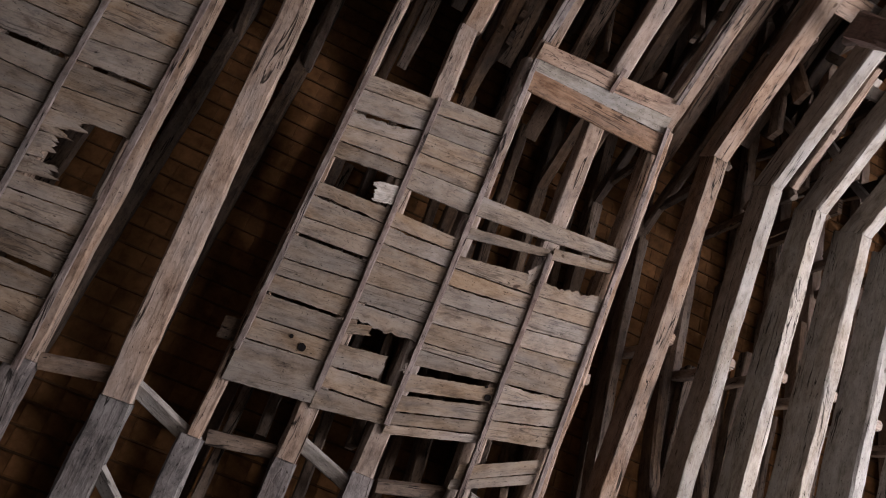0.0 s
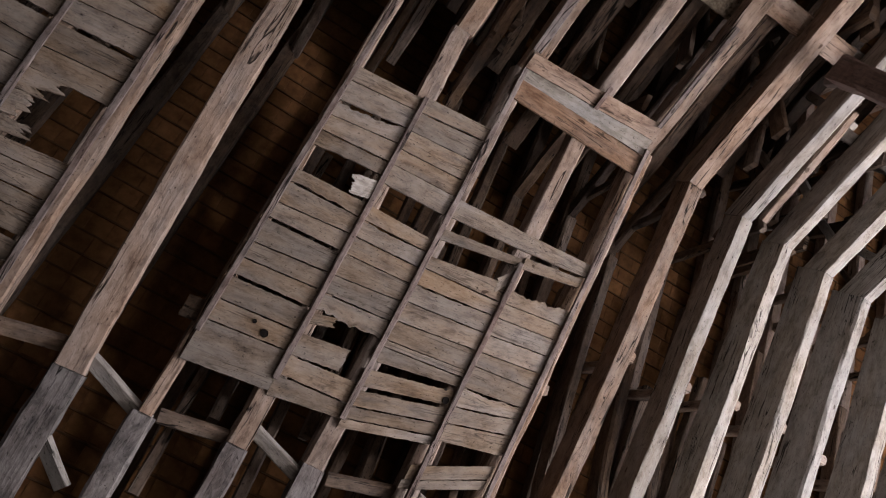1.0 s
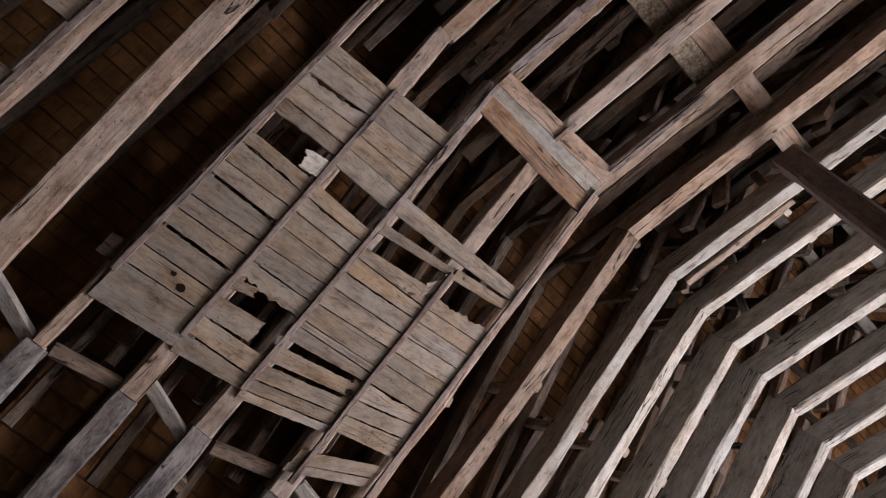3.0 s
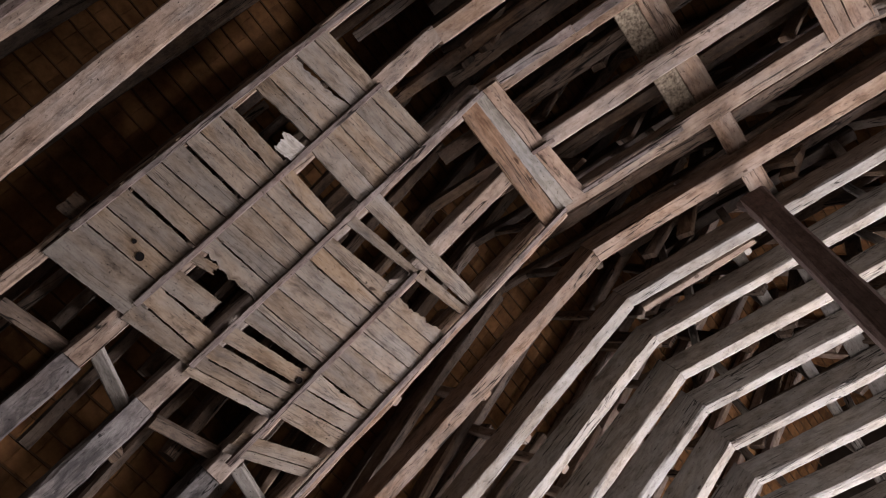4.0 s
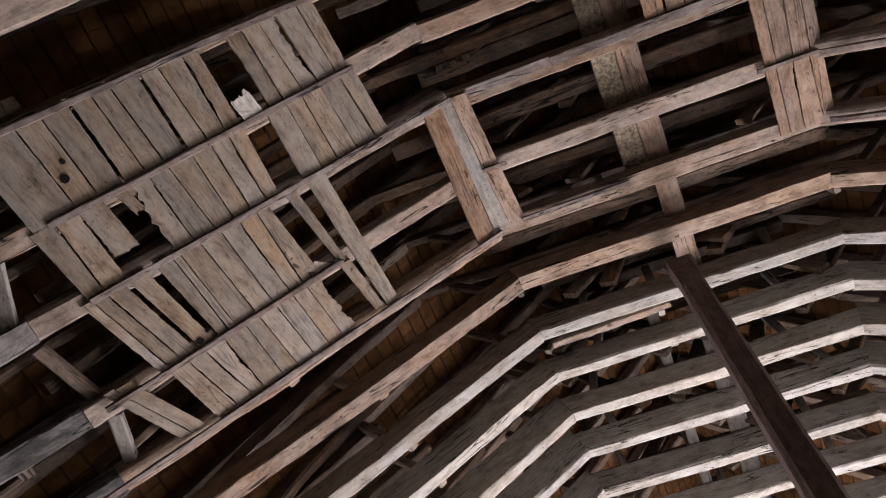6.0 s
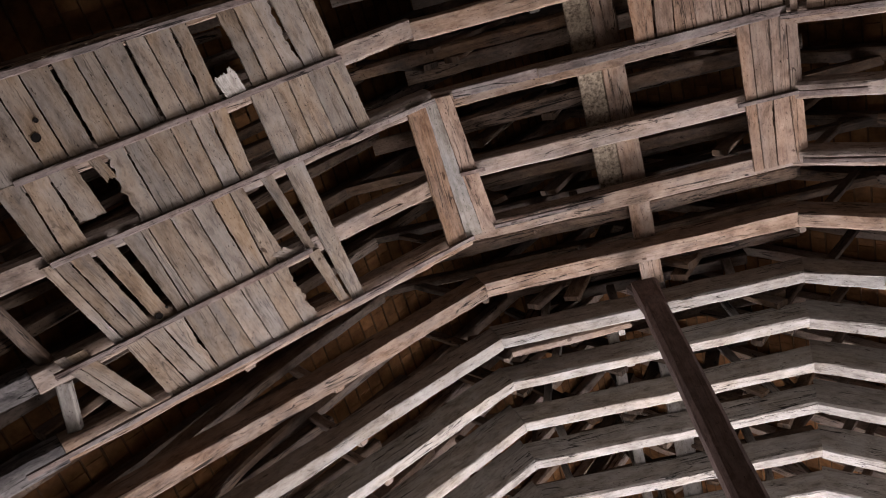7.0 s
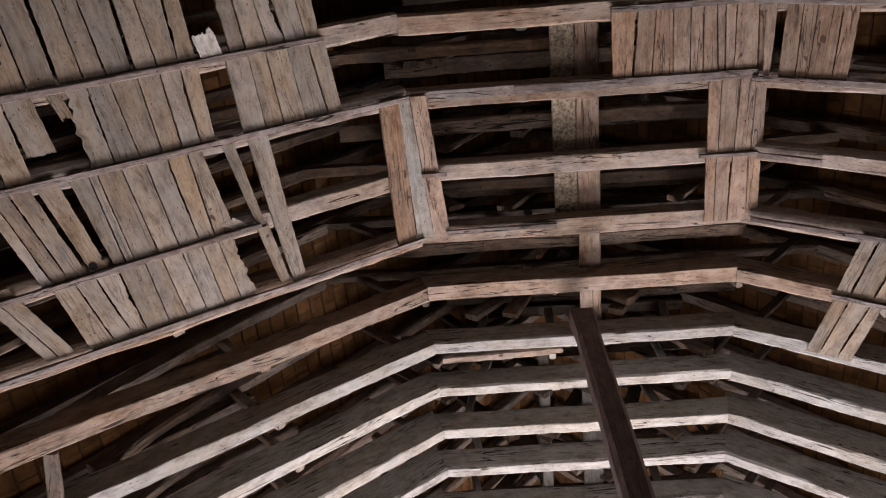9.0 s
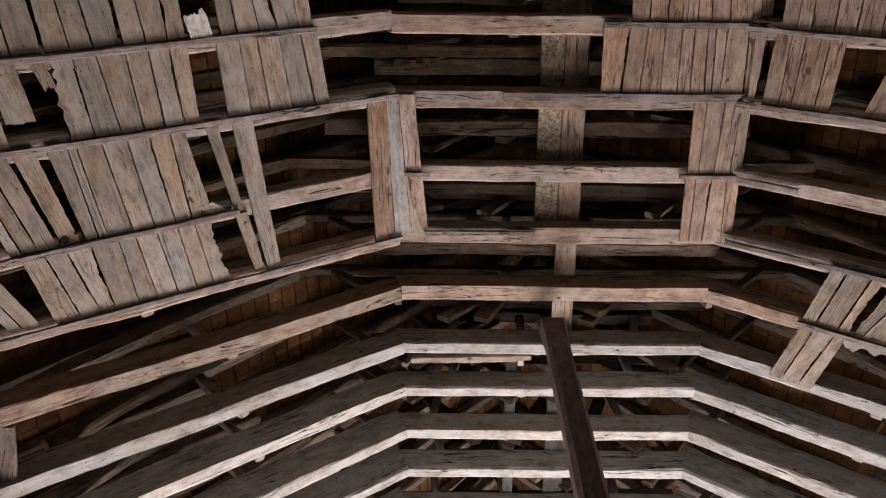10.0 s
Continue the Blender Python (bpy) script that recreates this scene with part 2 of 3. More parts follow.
def beam(p, q, wide, deep, side, seed, wob=0.008, step=0.13, chamfer=0.018, bow=0.0, taper=0.0, mitre=(0.0, 0.0, 0.0)):
    """A hewn timber from p to q: wide across, deep along side, with wany edges. mitre: slant of the two end cuts, and the depth that they leave in place."""
    p, q, side = Vector(p), Vector(q), Vector(side)
    along = (q - p)
    length = along.length
    along.normalize()
    side = (side - along * side.dot(along)).normalized()
    cross = along.cross(side)
    count = max(2, int(length / step))
    rng = random.Random(seed)
    base = rng.random() * 100
    chamfer = min(chamfer, 0.18 * min(wide, deep))
    cs = [chamfer * rng.uniform(0.3, 1.6) for _ in range(4)]
    hw, hd = wide / 2, deep / 2
    ring = [(-hw, -hd + cs[0]), (-hw + cs[0], -hd), (hw - cs[1], -hd), (hw, -hd + cs[1]),
            (hw, hd - cs[2]), (hw - cs[2], hd), (-hw + cs[3], hd), (-hw, hd - cs[3])]
    per = [0]
    for i in range(8):
        a, b = ring[i], ring[(i + 1) % 8]
        per.append(per[-1] + math.hypot(a[0] - b[0], a[1] - b[1]))
    verts, faces, uvs = [], [], []
    for i in range(count + 1):
        s = i / count
        c = p + along * (length * s) + side * (bow * math.sin(math.pi * s))
        f = 1 - taper * s
        slant = mitre[0] if i == 0 else mitre[1] if i == count else 0.0
        for j, (a, b) in enumerate(ring):
            w = noise.noise_vector(Vector((base + s * length * 1.6, j * 0.7, seed % 97))) * wob
            w2 = noise.noise_vector(Vector((base + s * length * 0.5, 5.0, seed % 89))) * wob * 1.3
            w3 = noise.noise_vector(Vector((base + s * length * 7.0, j * 1.3, seed % 83))) * wob * 0.55
            verts.append(c + along * (slant * (b - mitre[2])) + cross * (a * f + w.x + w2.x + w3.x) + side * (b * f + w.y + w2.y + w3.y))
    for i in range(count):
        for j in range(8):
            k = (j + 1) % 8
            faces.append((i * 8 + j, i * 8 + k, i * 8 + 8 + k, i * 8 + 8 + j))
            u0, u1 = length * i / count, length * (i + 1) / count
            uvs.append(((u0, per[j]), (u0, per[j + 1]), (u1, per[j + 1]), (u1, per[j])))
    for o, rev in ((0, True), (count * 8, False)):
        f = tuple(o + j for j in range(8))
        faces.append(tuple(reversed(f)) if rev else f)
        us = [(ring[j][0] * 0.3, ring[j][1]) for j in range(8)]
        uvs.append(tuple(reversed(us)) if rev else tuple(us))
    return verts, faces, uvs


def board(place, a0, b0, a1, b1, k0, k1, out, thick, seed, jag0=0.0, jag1=0.0, edge=0.007, jag_a=0.0, jag_b=0.0, long=0, across=0):
    """A plank on a sloping plane. place(u, k, out) gives the point; at k0 it covers a0..b0 of u, at k1 a1..b1.
    jag: how far an end or a long edge is torn."""
    rng = random.Random(seed)
    base = rng.random() * 200
    nl = long or (44 if (jag_a or jag_b) else 26)
    na = across or (18 if (jag0 or jag1) else 3)
    verts, faces, uvs = [], [], []
    tilt, lift = rng.uniform(-0.005, 0.005), rng.uniform(0, 0.006)
    cup = rng.uniform(-0.003, 0.005)

    splinter = [rng.uniform(-0.5, 0.5) for _ in range(64)]

    def rough(x, seedy):
        return noise.noise(Vector((x * 1.0, seedy, base))) + 0.6 * noise.noise(Vector((x * 3.1, seedy + 9, base)))

    def torn(r, seedy):
        """Splintered end: a broad slope across the plank with short steps in it."""
        return 0.5 + 0.75 * rough(r * 3.0, seedy) + 0.28 * splinter[int(r * na + seedy * 5) % 64]

    def bite(j, s, a, b):
        """A torn long edge; a negative depth leaves both ends of the edge whole."""
        deep = abs(j) * (0.5 + 0.9 * rough(s * a + b, b) + 0.12 * splinter[int(s * nl + b) % 64])
        return deep if j > 0 else max(0.0, deep) * max(0.0, math.sin(math.pi * min(1, s * 1.15))) ** 0.6

    g = [rng.uniform(0.0035, 0.008) for _ in range(4)]
    a0, b0, a1, b1 = a0 + g[0], b0 - g[1], a1 + g[2], b1 - g[3]
    wide = abs(b0 - a0)
    for layer in (0, 1):
        for i in range(nl + 1):
            s = i / nl
            for j in range(na + 1):
                r = j / na
                lo = a0 + (a1 - a0) * s + edge * rough(s * 17, 1) + bite(jag_a, s, 3.6, 4)
                hi = b0 + (b1 - b0) * s + edge * rough(s * 17, 2) - bite(jag_b, s, 3.6, 6)
                u = lo + (hi - lo) * r
                ka = k0 + jag0 * torn(r, 3)
                kb = k1 - jag1 * torn(r, 8)
                k = ka + (kb - ka) * s
                o = out + lift + tilt * (r - 0.5) + cup * 4 * (r - 0.5) ** 2 + 0.004 * rough(s * 2 + r, 11)
                verts.append(place(u, k, o + (thick if layer else 0)))
    row = na + 1
    lay = row * (nl + 1)
    span = abs(k1 - k0) * BAY

    def uv(i, j):
        return (span * i / nl, wide * j / na)

    for i in range(nl):
        for j in range(na):
            a, b, c, d = i * row + j, i * row + j + 1, (i + 1) * row + j + 1, (i + 1) * row + j
            us = (uv(i, j), uv(i, j + 1), uv(i + 1, j + 1), uv(i + 1, j))
            faces.append((a, b, c, d))
            uvs.append(us)
            faces.append((lay + d, lay + c, lay + b, lay + a))
            uvs.append((us[3], us[2], us[1], us[0]))
    for i in range(nl):
        for j in (0, na):
            a, d = i * row + j, (i + 1) * row + j
            f = (a, d, lay + d, lay + a) if j == 0 else (d, a, lay + a, lay + d)
            faces.append(f)
            uvs.append(tuple((span * (i if v in (a, lay + a) else i + 1) / nl, 0.0 if v < lay else thick) for v in f))
    for j in range(na):
        for i in (0, nl):
            a, b = i * row + j, i * row + j + 1
            f = (b, a, lay + a, lay + b) if i == 0 else (a, b, lay + b, lay + a)
            faces.append(f)
            uvs.append(tuple((0.0 if v < lay else thick, wide * (j if v in (a, lay + a) else j + 1) / na) for v in f))
    return verts, faces, uvs


def box(x0, x1, y0, y1, z0, z1):
    v = [Vector((x, y, z)) for x in (x0, x1) for y in (y0, y1) for z in (z0, z1)]
    f = [(0, 1, 3, 2), (4, 6, 7, 5), (0, 4, 5, 1), (2, 3, 7, 6), (0, 2, 6, 4), (1, 5, 7, 3)]
    us = []
    for q in f:
        us.append(tuple((v[i].x + v[i].y, v[i].z + v[i].y * 0.3) for i in q))
    return v, f, us


def joined(shapes):
    verts, faces, uvs = [], [], []
    for v, f, u in shapes:
        o = len(verts)
        verts += v
        faces += [tuple(i + o for i in q) for q in f]
        uvs += u
    return verts, faces, uvs


def structure(name, shape, material, label, category):
    verts, faces, uvs = shape
    ob = new(name, mesh_of(name, verts, faces, material, uvs))
    return tagged(ob, label, category, "", "structure")


# ---- the hall below ----
structure("floor", box(XM - HALF, XM + HALF, Y_BACK, Y_FRONT, -0.2, 0.0), STONE, "dark trodden earth floor of the hall", "floor")


def wall_along_y(name, x0, x1, openings, label):
    """A long wall with window openings (y0, y1, z0, z1) cut through it."""
    pieces, y = [], Y_BACK
    for a, b, lo, hi in openings:
        pieces += [box(x0, x1, y, a, 0, PLATE_Z), box(x0, x1, a, b, 0, lo), box(x0, x1, a, b, hi, PLATE_Z)]
        y = b
    pieces.append(box(x0, x1, y, Y_FRONT, 0, PLATE_Z))
    structure(name, joined(pieces), PLASTER, label, "wall")


# side openings made up to hold the added lamps
OPEN_R = [(4.4, 6.6, 1.3, 3.5), (7.9, 10.1, 1.8, 4.6)]
wall_along_y("wall_east", XM + HALF - 0.3, XM + HALF + 0.3, OPEN_R, "unseen plastered side wall with openings added for the lamps")
wall_along_y("wall_west", XM - HALF - 0.3, XM - HALF + 0.3, [(5.0, 7.2, 1.3, 3.5)], "unseen plastered side wall with an opening added for a lamp")


def gable(name, y0, y1, opening, label):
    pieces = []
    x0, x1 = XM - HALF - 0.3, XM + HALF + 0.3
    if opening:
        a, b, lo, hi = opening
        pieces += [box(x0, a, y0, y1, 0, PLATE_Z), box(b, x1, y0, y1, 0, PLATE_Z), box(a, b, y0, y1, hi, PLATE_Z)]
        if lo > 0:
            pieces.append(box(a, b, y0, y1, 0, lo))
    else:
        pieces.append(box(x0, x1, y0, y1, 0, PLATE_Z))
    v = [Vector((x, y, z)) for y in (y0, y1) for x, z in ((x0, PLATE_Z), (x1, PLATE_Z), (XM, RIDGE + 0.3))]
    f = [(0, 1, 2), (5, 4, 3), (0, 3, 4, 1), (1, 4, 5, 2), (2, 5, 3, 0)]
    pieces.append((v, f, [tuple((v[i].x, v[i].z) for i in q) for q in f]))
    structure(name, joined(pieces), PLASTER, label, "wall")


gable("wall_north", Y_FRONT, Y_FRONT + 0.5, (XM - 2.6, XM + 3.8, 1.8, 5.35), "plastered gable wall with a wide bright opening")
gable("wall_south", Y_BACK - 0.5, Y_BACK, None, "plain plastered gable wall behind the last truss")


# ---- roof trusses ----
SIDE_L = Vector((math.sin(AL), 0, -math.cos(AL)))
SIDE_R = Vector((-math.sin(AR), 0, -math.cos(AR)))
LOW = 5.75


def rafter_z(x):
    return RIDGE - abs(x - XM) * math.tan(PITCH)


def truss(k):
    rng = random.Random(500 + k)
    s = 9000 + k * 40
    kk = station(k)
    wide = {-1: 0.24, 0: 0.115, 1: 0.19, 2: 0.19, 3: 0.19, 4: 0.19, 5: 0.18, 6: 0.16}.get(k, rng.uniform(0.145, 0.16) if k > 6 else 0.19)
    deep = {5: 0.3, 6: 0.33, 7: 0.38}.get(k, rng.uniform(0.43, 0.47)) if k > 4 else rng.uniform(0.195, 0.21)
    rise = min(deep, 0.36)
    t = thing("roof_truss", (XM, ty(kk), PLATE_Z), "weathered grey timber truss of an old polygonal roof vault", "roof truss", "roof trusses")
    h = deep / 2
    # near trusses are browner; the darker colour also paints in the light's falloff
    wood = BROWN_TIMBER if k <= 5 else TIMBER
    # collar and the two arch timbers meet at the knees
    part("collar_beam", beam(on_collar(XL + 0.005, k, -rise / 2), on_collar(XR - 0.005, k, -rise / 2), wide, rise, (0, 0, 1), s, 0.011,
                             mitre=(-math.tan(AL / 2), math.tan(AR / 2), -rise / 2)), wood, t)
    for place, side, i in ((on_left, SIDE_L, 1), (on_right, SIDE_R, 2)):
        joint = rng.uniform(4.15, 4.4)
        w = wide * rng.uniform(0.95, 1.03)
        part("arch_timber", beam(place(-0.012, k, -h), place(joint, k, -h), w, deep, side, s + i, 0.014, bow=rng.uniform(-0.03, 0.03),
                                 mitre=(math.tan((AL + AR) / 4), 0, h)), wood, t)
        part("foot_timber", beam(place(joint + 0.004, k, -h - 0.01), place(LOW, k, -h - 0.01), max(wide, 0.178) * 1.08, deep, side, s + i + 5, 0.02, 0.12), FOOT, t, "bluish grey rough foot timber")
    top = RIDGE - 0.05
    for sgn in (-1, 1):
        off = rng.uniform(-0.05, 0.05) + 0.12
        foot = Vector((XM + sgn * (HALF + 0.1), ty(kk, XM + sgn * HALF) + off, rafter_z(XM + HALF + 0.1) - 0.09))
        apex = Vector((XM + sgn * 0.06, ty(kk) + off, top - 0.12))
        # far rafters take a paler wood: the light on them is in the colour
        part("rafter", beam(foot, apex, 0.15, 0.18, (sgn, 0, 1), s + 10 + sgn, 0.012), BROWN_TIMBER if k > 5 else RAFTER, t)
    # higher collar beams in the attic
    for z, off, i in ((ZC + 0.86 + rng.uniform(-0.05, 0.05), 0.14, 0), (ZC + 2.6, -0.14, 1)):
        if (i == 0 and k > 5) or (i == 1 and k % 3):
            continue
        half = (RIDGE - z) / math.tan(PITCH) - 0.1
        part("upper_collar", beam((XM - half, ty(kk, XM - half) + off, z), (XM + half, ty(kk, XM + half) + off, z), 0.11, 0.16, (0, 0, 1), s + 13 + i, 0.014), RAFTER, t)
    if k in (6, 8, 10):
        part("packing_plank", beam((-0.2, ty(kk, -0.2) + 0.12, ZC + 0.4), (2.35, ty(kk, 2.35) + 0.12, ZC + 0.45), 0.08, 0.15, (0, 0, 1), s + 16, 0.012), TIMBER, t)
    if k == 6:
        y = ty(kk) + wide / 2 + 0.06
        part("packing_plank", beam((-0.42, y, ZC + 0.08), (0.98, y, ZC + 0.12), 0.1, 0.15, (0, 0, 1), s + 28, 0.016), BROWN_TIMBER, t)
        part("hanger", beam((0.86, y + 0.08, ZC + 0.05), (0.9, y + 0.08, ZC + 0.6), 0.07, 0.07, (0, 1, 0), s + 29, 0.008), TIMBER, t)
        part("hanger", beam((-0.5, y + 0.08, ZC + 0.05), (-0.3, y + 0.08, ZC + 0.5), 0.08, 0.06, (0, 1, 0), s + 31, 0.008), RAFTER, t)
    # short hanging struts over the collar, and knee pieces behind the joints
    for x in ((XL + rng.uniform(0.1, 0.5), XM - rng.uniform(0.3, 0.5), XR - rng.uniform(0.2, 0.7)) if k > 5 else (XM - 0.5,)):
        y = ty(kk, x) + wide / 2 + 0.04
        part("hanger", beam((x, y, ZC + (rng.uniform(0.1, 0.22) if k > 5 else 0.34)), (x + rng.uniform(-0.2, 0.2), y, ZC + 1.0), 0.10, 0.06, (0, 1, 0), s + 17 + int(x * 3), 0.008), TIMBER, t)
    if k >= 4:
        for place, sgn in ((on_left, -1), (on_right, 1)):
            p = place(rng.uniform(0.0, 0.1), k, rng.uniform(-0.26, -0.14)) + Vector((0, wide / 2 + 0.035, 0))
            part("knee_piece", beam(p, p + Vector((sgn * 1.1, 0.0, 1.15)), 0.06, 0.11, (-sgn, 0, 1), s + 18, 0.008), RAFTER, t)
            if k % 2:
                p = p + Vector((-sgn * 0.1, 0.05, 0.02))
                part("knee_piece", beam(p, p + Vector((-sgn * 0.1, 0.05, 0.8)), 0.07, 0.07, (0, 1, 0), s + 19, 0.008), RAFTER, t)
    # braces and struts from the arch timbers to the rafters
    for place, side, sgn, i in ((on_left, SIDE_L, -1, 0), (on_right, SIDE_R, 1, 6)):
        for u, lean, w in ((1.85 if k > 4 else 2.7, 0.1, 0.11), (4.7, 0.0, 0.11)):
            if k < 2 and place is on_left or k < 4 and u < 4:
                continue
            a = place(u + rng.uniform(-0.12, 0.12), k, -0.1 if k > 4 and u < 4 else -deep * 0.6) + Vector((0, wide / 2 + 0.05, 0))
            d = (-side + Vector((sgn * lean, 0, -lean * 0.2))).normalized()
            gap = rafter_z(a.x) - a.z
            reach = gap / (d.z + d.x * sgn * math.tan(PITCH))
            b = a + d * min(3.2, max(0.3, reach - 0.08))
            # upper struts use paler wood to paint in their lit ends
            part("strut", beam(a, b, 0.09, w, (sgn, 0, 0.6), s + 20 + i + int(u), 0.012, bow=rng.uniform(-0.05, 0.05)), BROWN_TIMBER if u < 4 else RAFTER, t)
        # long braces lying nearly along the slope, between vault and rafters
        if k < 0:
            continue
        for lo, hi, up, gap, i2 in ((3.9, 0.9, 0.95, 0.02, 0), (5.0, 1.7, 0.62, 0.27, 1), (4.3, 0.2, 1.25, 0.5, 2)):
            if i2 and (place is on_right or k >= 4 and i2 == 2):
                continue
            lo, hi = lo + rng.uniform(-0.3, 0.3), hi + rng.uniform(-0.4, 0.4)
            off = Vector((0, gap + rng.uniform(-0.05, 0.05), 0))
            a, b = place(lo, k, -deep - 0.1) + off, place(hi, k, -deep - up) + off
            part("brace", beam(a, b, rng.uniform(0.08, 0.13), rng.uniform(0.15, 0.22), side, s + 27 + i + i2 * 3, 0.014, bow=0.08 * sgn), RAFTER, t)
    return t


for k in range(FIRST, LAST + 1):
    truss(k)


# ---- loose timbers in the attic over the crown ----
# places made up; added also to hide the tiles and block their light
def attic_timbers(k):
    """Two spare beams over a bay and two slanting boards between them."""
    rng = random.Random(820 + k)
    for j, (up, f) in enumerate(((0.42 if k < 5 else 0.55, 0.42), (0.8, 0.68), (1.25, 0.35))):
        kk = station(k + f + rng.uniform(-0.08, 0.08))
        x0, x1 = XL - rng.uniform(0.2, 1.0) + up * 0.5, XR + rng.uniform(0.2, 1.0) - up * 0.5
        z = ZC + up + rng.uniform(-0.05, 0.05)
        shape = beam((x0, ty(kk, x0), z), (x1, ty(kk, x1) + rng.uniform(-0.06, 0.06), z + rng.uniform(-0.08, 0.08)),
                     rng.uniform(0.1, 0.17), rng.uniform(0.12, 0.18), (0, 0, 1), 8200 + k * 10 + j, 0.014)
        tagged(new("attic_beam", mesh_of("attic_beam", shape[0], shape[1], RAFTER, shape[2])), "dark brown spare beam in the attic above the vault", "beam", "attic beams")
    for j in range(4 if k < 5 else 6):
        kk = station(k + rng.uniform(0.3, 0.85))
        x = rng.uniform(XL, XR)
        lean = rng.choice((-1, 1)) * rng.uniform(0.5, 1.3)
        shape = beam((x, ty(kk, x), ZC + 0.32), (x + lean, ty(kk, x) + rng.uniform(-0.1, 0.1), ZC + rng.uniform(1.3, 2.0)),
                     rng.uniform(0.05, 0.08), rng.uniform(0.14, 0.2), (1, 0, 0.3), 8600 + k * 10 + j, 0.01)
        tagged(new("attic_brace", mesh_of("attic_brace", shape[0], shape[1], RAFTER, shape[2])), "dark slanting board in the attic above the vault", "brace", "attic braces")


for k in range(-2, 11):
    attic_timbers(k)

# ---- long beam pair on the collars, with the post under it ----
for x, w, mat, a, b, up, label in ((1.105, 0.25, MOSSY, -4.0, 3.95, 0.255, "speckled pale plank laid lengthwise over the collars"),
                                   (1.345, 0.24, BROWN_TIMBER, -4.0, 5.7, 0.255, "brown plank laid lengthwise over the collars"),
                                   (1.375, 0.25, TIMBER, 5.72, 13.5, 0.42, "grey plank laid lengthwise over the collars"),
                                   (0.78, 0.13, TIMBER, 6.4, 13.5, 0.42, "narrow grey plank laid lengthwise over the collars")):
    verts, faces, uvs = beam(on_collar(x, a, -up), on_collar(x, b, -up), w, 0.07, (0, 0, 1), 77 + int(x * 10), 0.006)
    tagged(new("long_plank", mesh_of("long_plank", verts, faces, mat, uvs)), label, "plank")

post = thing("post", (1.1, ty(5.52), 0), "dark brown wooden post standing under the roof beams", "post")
part("shaft", beam((0.97, ty(5.52), 0.0), (1.168, ty(5.52), 8.6), 0.235, 0.22, (0, 1, 0), 61, 0.005, chamfer=0.03), POST, post)
part("head", beam((1.176, ty(5.52), 8.86), (1.17, ty(5.52), 8.34), 0.275, 0.24, (0, 1, 0), 62, 0.012, step=0.08, taper=0.2), POST, post)
part("bracket", beam((1.14, ty(5.52), 8.6), (1.03, ty(5.52), 8.98), 0.1, 0.09, (0, 1, 0), 63, 0.008), POST, post)


scrap = box(0.37, 0.47, 0, 0.004, ZC + 0.05, ZC + 0.085)
y = ty(station(1)) - 0.103
tagged(new("paper_scrap", mesh_of("paper_scrap", [v + Vector((0, y, 0)) for v in scrap[0]], scrap[1], PAPER, scrap[2])), "small white scrap of paper on a roof beam", "paper")


# ---- short cross pieces between the foot timbers ----
for j, (u0, k0, u1, k1) in enumerate(((4.28, -2.05, 4.16, -1.1), (4.2, -1.02, 4.44, -0.1), (4.36, -0.03, 4.26, 0.95), (4.13, 0.98, 4.34, 1.9),
                                      (4.23, 2.05, 4.08, 3.0), (4.06, 3.2, 4.2, 4.1), (3.95, 5.15, 4.06, 6.0), (4.85, -0.95, 5.1, -0.5))):
    shape = beam(left_raw(u0, k0, -0.1), left_raw(u1, k1, -0.1), 0.07, 0.12, (1, 0, 0.2), 470 + j, 0.008)
    tagged(new("cross_piece", mesh_of("cross_piece", shape[0], shape[1], RAFTER if j % 2 == 0 else TIMBER, shape[2])),
           "short rough timber wedged between two foot timbers", "timber", "cross pieces")


# ---- board linings ----
def panel(name, place, k0, k1, rows, label, seed, mat=None):
    """rows: (a0, b0, a1, b1, from, to, jag0, jag1, jag_a, jag_b) in metres and shares of the bay."""
    mid = place(rows[0][0], (k0 + k1) / 2, 0)
    p = thing(name, mid, label, "board lining", "board linings")
    for i, r in enumerate(rows):
        a0, b0, a1, b1 = r[:4]
        jit = random.Random(seed * 7 + i)
        a0, b0, a1, b1 = (v + jit.uniform(-0.0015, 0.0015) for v in (a0, b0, a1, b1))
        f, t, j0, j1, ja, jb = (list(r[4:]) + [0, 1, 0, 0, 0, 0][len(r) - 4:])
        part("plank", board(place, a0, b0, a1, b1, k0 + (k1 - k0) * f, k0 + (k1 - k0) * t, 0.004, 0.024, seed + i, j0, j1, 0.0048, ja, jb), mat or PLANK, p)
    return p


def batten(place, k, a, b, seed, wide=0.052, thick=0.032, out=0.036, mat=None, drift=0.0):
    p = place(a, k, out + thick / 2)
    side = place(a, k, 1) - place(a, k, 0)
    verts, faces, uvs = beam(p, place(b, k + drift, out + thick / 2), wide, thick, side, seed, 0.007, 0.09, 0.012)
    ob = new("batten", mesh_of("batten", verts, faces, mat or BATTEN, uvs))
    return tagged(ob, "narrow worn cover batten nailed under the boards", "batten", "cover battens")


def seams(near, far, torn={}, leave=()):
    """Planks between seams, given down the slope at the near and the far truss; torn: index -> (from, to, jags); leave: open gaps."""
    return [(near[i], near[i + 1], far[i], far[i + 1], *torn.get(i, ())) for i in range(len(near) - 1) if i not in leave]


